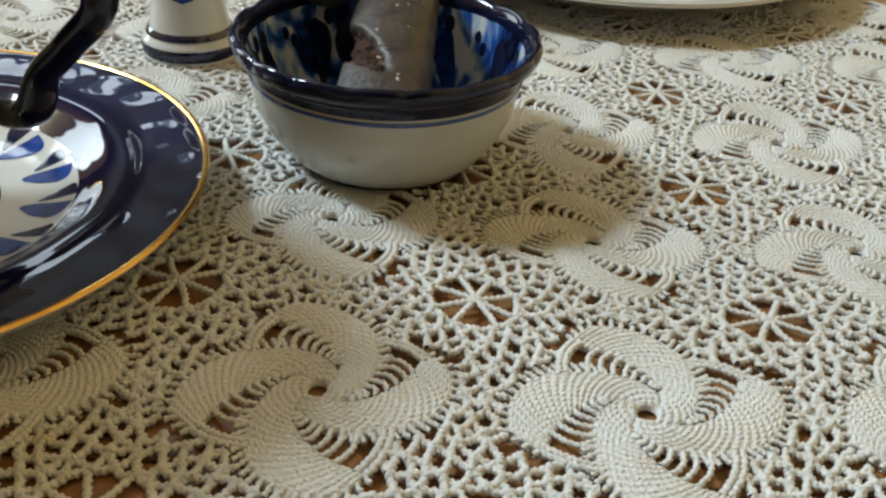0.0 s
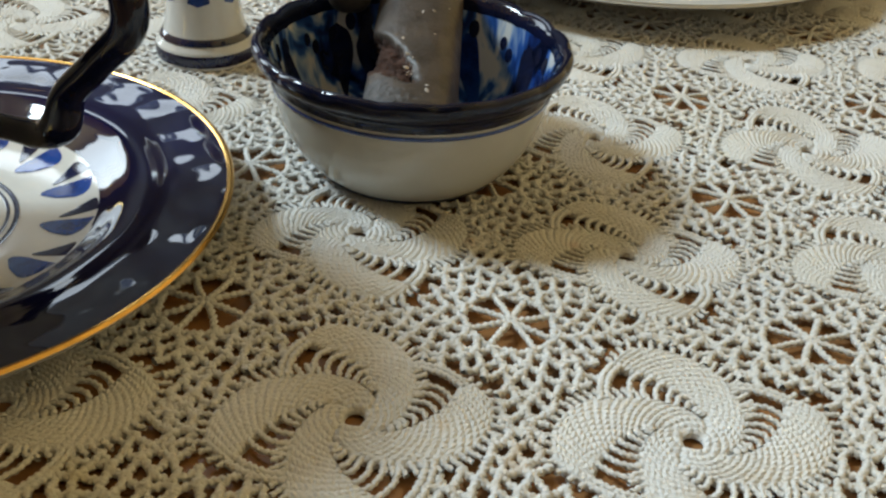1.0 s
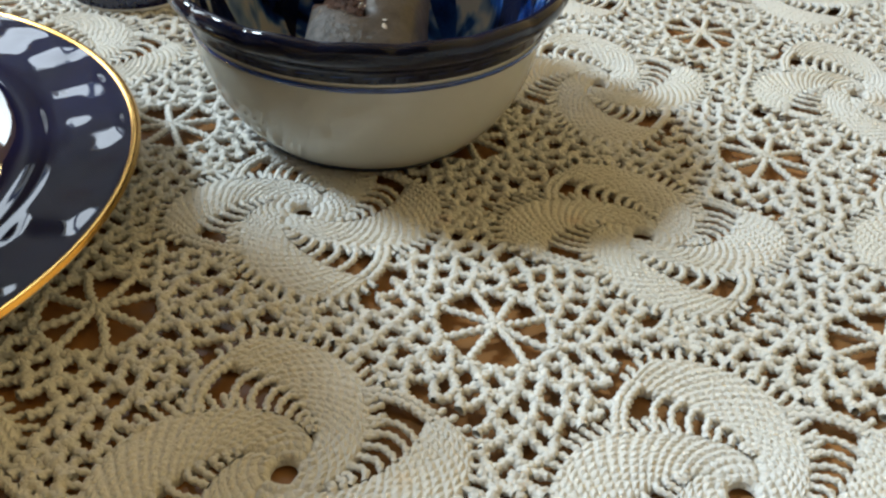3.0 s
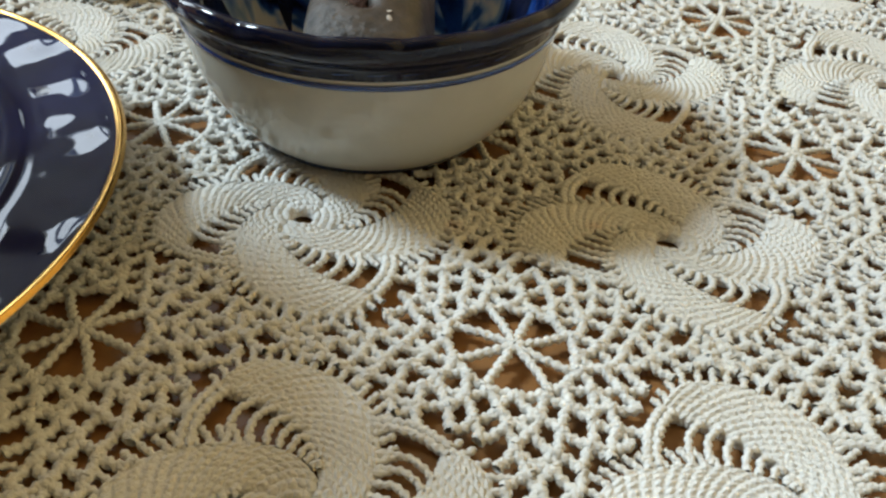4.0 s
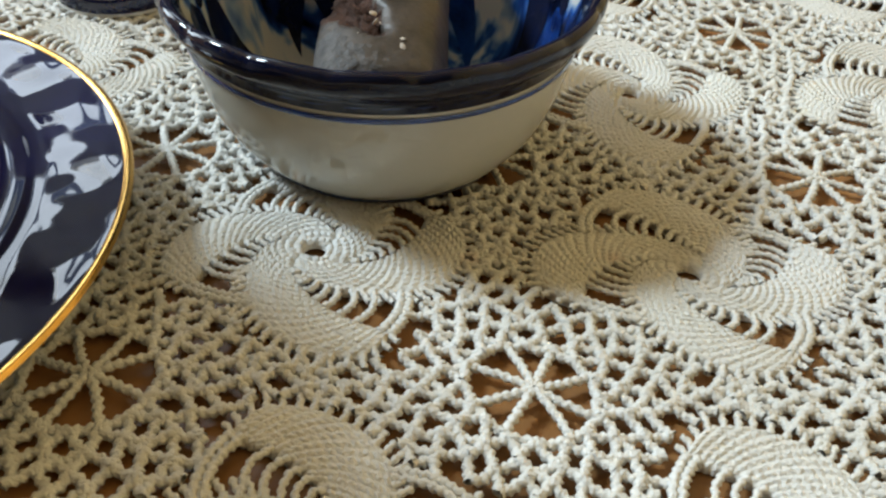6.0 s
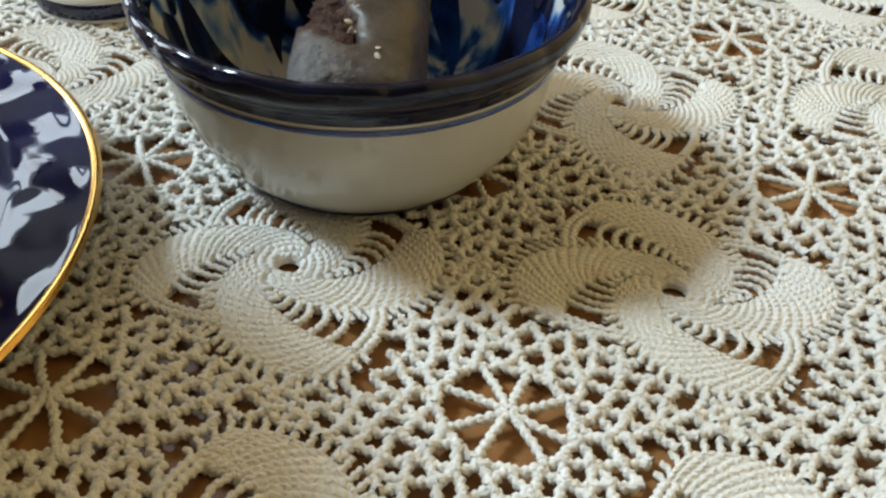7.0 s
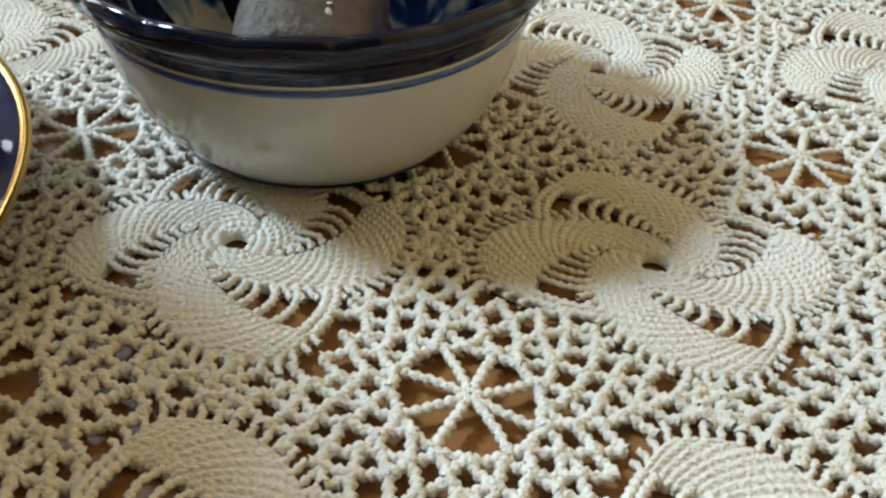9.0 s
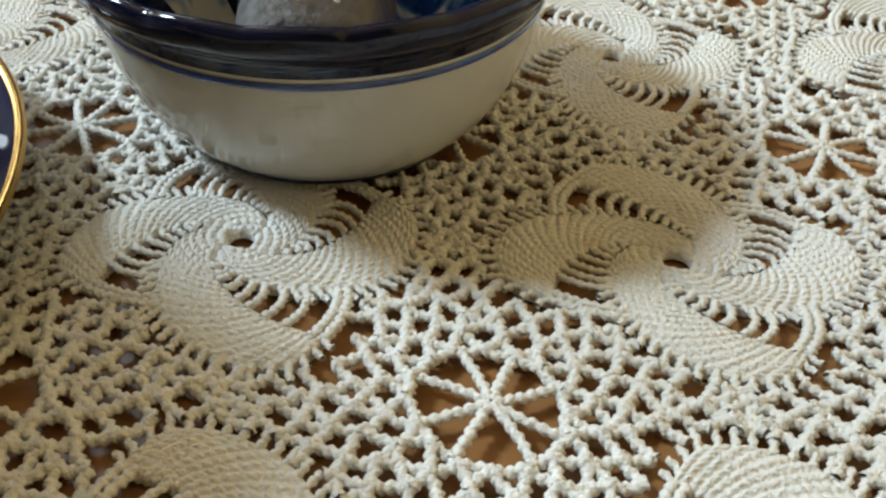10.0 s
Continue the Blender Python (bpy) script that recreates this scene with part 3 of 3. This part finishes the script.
# ---- saucer ----
def saucer():
    s = empty("saucer", pose(-0.1085, 0.0560, 0.0006), "cobalt blue porcelain saucer with gold edge and white centre", "saucer")
    top = [(0.0008, 0.0022), (0.0225, 0.0022), (0.030, 0.0023), (0.037, 0.0030), (0.042, 0.0047), (0.0460, 0.0071), (0.050, 0.0097), (0.0530, 0.0109), (0.0555, 0.0108), (0.0575, 0.0105), (0.0600, 0.0105), (0.0650, 0.0112), (0.0716, 0.0122)]
    low = [(0.0728, 0.0118), (0.0715, 0.0100), (0.060, 0.0070), (0.045, 0.0030), (0.042, 0.0), (0.040, 0.0), (0.039, 0.0012), (0.0008, 0.0010)]
    top, low = [[(r * 1.07, z) for r, z in q] for q in (top, low)]
    sp = smooth_profile(top, 8)

    def emboss(a, r, z):
        """Moulded scrolls that ripple the glaze of the border."""
        k = max(0.0, min(1.0, (r - 0.0626) / 0.002)) * max(0.0, min(1.0, (0.0762 - r) / 0.003))
        x, y = r * math.cos(a), r * math.sin(a)
        h = noise.noise((x * 92, y * 92, 3.0)) + 0.14 * noise.noise((x * 230, y * 230, 8.0))
        return r, z + 0.00055 * k * h + 0.00026 * max(0, 1 - k) * noise.noise((x * 75, y * 75, 1.0)) * (0.0765 > r > 0.0412)

    part("well", lathe([p for p in sp if p[0] < 0.0462], 128), PORCELAIN, s, "white glazed centre")
    part("blue_border", lathe([p for p in sp if p[0] > 0.0450], 400, emboss), BORDER, s, "cobalt blue embossed glazed border")
    part("gold_edge", lathe(smooth_profile([(0.0763, 0.0122), (0.0768, 0.01255), (0.0775, 0.0125), (0.0780, 0.0119)], 4), 144), GOLD, s, "gold painted edge")
    part("underside", lathe(low, 144), PORCELAIN, s)
    for k in range(14):
        a = k * 2 * math.pi / 14
        part("painted_petal", stroke(sp, a, 0.44, a + 0.10, 0.57, 0.20, 0.0003, 0.03), PAINT, s, "cobalt brush stroke")
        part("painted_petal", stroke(sp, a + 0.24, 0.48, a + 0.17, 0.575, 0.16, 0.00034, 0.03), INK, s, "dark blue brush stroke")
    for r, w in ((0.0263, 0.0006), (0.0243, 0.0004)):
        z = float(np.interp(r, [p[0] for p in sp], [p[1] for p in sp])) + 0.00015
        part("painted_ring", lathe([(r - w, z - 0.0001), (r, z + 0.00006), (r + w, z)], 128), INK, s, "dark blue painted ring")


saucer()


# ---- cup ----
def tube(points, radii, n=16):
    """A smooth tube through the points."""
    p = [Vector(q) for q in points]
    p = [2 * p[0] - p[1]] + p + [2 * p[-1] - p[-2]]
    rr = [radii[0]] + list(radii) + [radii[-1]]
    path = []
    for i in range(1, len(p) - 2):
        a, b, c, d = p[i - 1:i + 3]
        for k in range(8):
            t = k / 8
            path.append((0.5 * (2 * b + (c - a) * t + (2 * a - 5 * b + 4 * c - d) * t * t + (3 * b - a - 3 * c + d) * t ** 3), rr[i] + (rr[i + 1] - rr[i]) * t))
    path.append((p[-2], rr[-2]))
    bm = bmesh.new()
    rings = []
    for i, (q, r) in enumerate(path):
        d = (path[min(i + 1, len(path) - 1)][0] - path[max(i - 1, 0)][0]).normalized()
        s_ = d.cross(Vector((0, 1, 0))).normalized()
        u = s_.cross(d)
        rings.append([bm.verts.new(q + (s_ * math.cos(a) * 1.0 + u * math.sin(a) * 1.25) * r) for a in (2 * math.pi * k / n for k in range(n))])
    for a, b in zip(rings, rings[1:]):
        for i in range(n):
            bm.faces.new((a[i], a[(i + 1) % n], b[(i + 1) % n], b[i]))
    bm.faces.new(rings[0][::-1])
    bm.faces.new(rings[-1])
    bmesh.ops.recalc_face_normals(bm, faces=bm.faces)
    return bm


def cup():
    c = empty("tea_cup", pose(-0.1135, 0.0420, 0.0029, 0, 0, -20), "white and blue porcelain tea cup with a dark handle", "cup")
    out = smooth_profile([(0.0008, 0.001), (0.0205, 0.001), (0.0220, 0.0), (0.0230, 0.0006), (0.0225, 0.004), (0.0232, 0.010), (0.0275, 0.020), (0.0330, 0.031), (0.0385, 0.044), (0.0425, 0.056), (0.0485, 0.070), (0.0515, 0.081)], 6)
    ins = smooth_profile([(0.0515, 0.081), (0.0509, 0.082), (0.0500, 0.0805), (0.0410, 0.056), (0.0350, 0.041), (0.0240, 0.022), (0.0120, 0.012), (0.0008, 0.010)], 6)
    part("body", lathe(out, 96), PORCELAIN, c, "white glazed body")
    part("inside", lathe(ins, 96), PORCELAIN, c)
    band = [(r + 0.0002, z) for r, z in out if z > 0.053]
    part("blue_band", lathe(band, 96), BORDER, c, "cobalt blue band")
    part("handle", tube([(x + 0.0035, 0.0155, z) for x, z in ((0.0240, 0.0335), (0.0370, 0.0340), (0.0440, 0.0345), (0.0490, 0.0375), (0.0525, 0.0450), (0.0605, 0.0530), (0.0685, 0.0620), (0.0670, 0.0720), (0.0580, 0.0770), (0.0480, 0.0730), (0.0375, 0.0680))],
                        [0.0026, 0.0025, 0.0030, 0.0038, 0.0031, 0.0030, 0.0032, 0.0031, 0.0029, 0.0029, 0.0031]), COBALT, c, "dark blue curved handle")
    for k in range(10):
        a = k * math.pi / 5
        part("painted_leaf", stroke(out, a, 0.72, a + 0.15, 0.58, 0.14, 0.0002, 0.05), PAINT, c, "cobalt brush stroke")


cup()


# ---- bud vase ----
def bud_vase():
    s = empty("vase", pose(-0.0606, 0.1738, 0.0006), "white porcelain bud vase with blue bands on its foot", "vase")
    prof = smooth_profile([(0.0008, 0.0), (0.015, 0.0), (0.0163, 0.0012), (0.0164, 0.005), (0.0155, 0.0066), (0.0145, 0.008), (0.0132, 0.0105), (0.0118, 0.018), (0.0112, 0.026), (0.0125, 0.04), (0.0145, 0.052), (0.013, 0.062), (0.008, 0.068), (0.0008, 0.069)], 6)
    part("body", lathe(prof, 72), PORCELAIN, s)
    part("foot_band", lathe([(0.0160, 0.0006), (0.01655, 0.0014), (0.0167, 0.0044), (0.0162, 0.0054)], 72), BORDER, s, "dark blue band")
    part("neck_band", lathe([(0.0150, 0.0077), (0.01475, 0.0082), (0.0141, 0.0092), (0.0136, 0.0097)], 72), INK, s, "dark blue band")
    for k in range(6):
        a = -1.5 + k * math.pi / 3
        part("painted_petal", stroke(prof, a, 0.385, a, 0.52, 0.60, 0.00018, 0.06, 0.3), PAINT, s, "cobalt brush stroke")
        part("painted_petal", stroke(prof, a + 0.50, 0.41, a + 0.50, 0.51, 0.34, 0.00022, 0.04, 0.3), INK, s, "dark blue brush stroke")


bud_vase()


# ---- dinner plate ----
def dinner_plate():
    s = empty("plate", pose(0.0965, 0.3110, 0.0006), "white glazed porcelain dinner plate on the lace cloth", "plate")
    prof = [(0.0008, 0.002), (0.06, 0.002), (0.065, 0.0), (0.068, 0.0), (0.07, 0.003), (0.09, 0.010), (0.1045, 0.0135), (0.105, 0.0148), (0.1035, 0.0152), (0.088, 0.0122), (0.070, 0.006), (0.0008, 0.0045)]
    part("body", lathe(smooth_profile(prof, 4), 128), PORCELAIN, s)


dinner_plate()


# ---- sugar pot ----
def sugar_pot():
    s = empty("sugar_pot", pose(0.0051, 0.2520, 0.0006), "plain white glazed porcelain sugar pot on the lace cloth", "sugar pot")
    prof = [(0.0008, 0.001), (0.020, 0.001), (0.021, 0.0), (0.023, 0.0006), (0.0255, 0.006), (0.0285, 0.016), (0.0300, 0.030), (0.0290, 0.044), (0.0275, 0.052), (0.0268, 0.053), (0.0262, 0.051), (0.0275, 0.030), (0.024, 0.010), (0.0008, 0.004)]
    part("body", lathe(smooth_profile(prof, 6), 96), PORCELAIN, s)
    part("lid", lathe(smooth_profile([(0.0258, 0.0525), (0.0272, 0.0535), (0.0255, 0.0555), (0.018, 0.0600), (0.008, 0.0635), (0.0045, 0.0650), (0.0050, 0.0690), (0.0030, 0.0715), (0.0008, 0.0718)], 5), 64), PORCELAIN, s)


sugar_pot()
tablecloth()
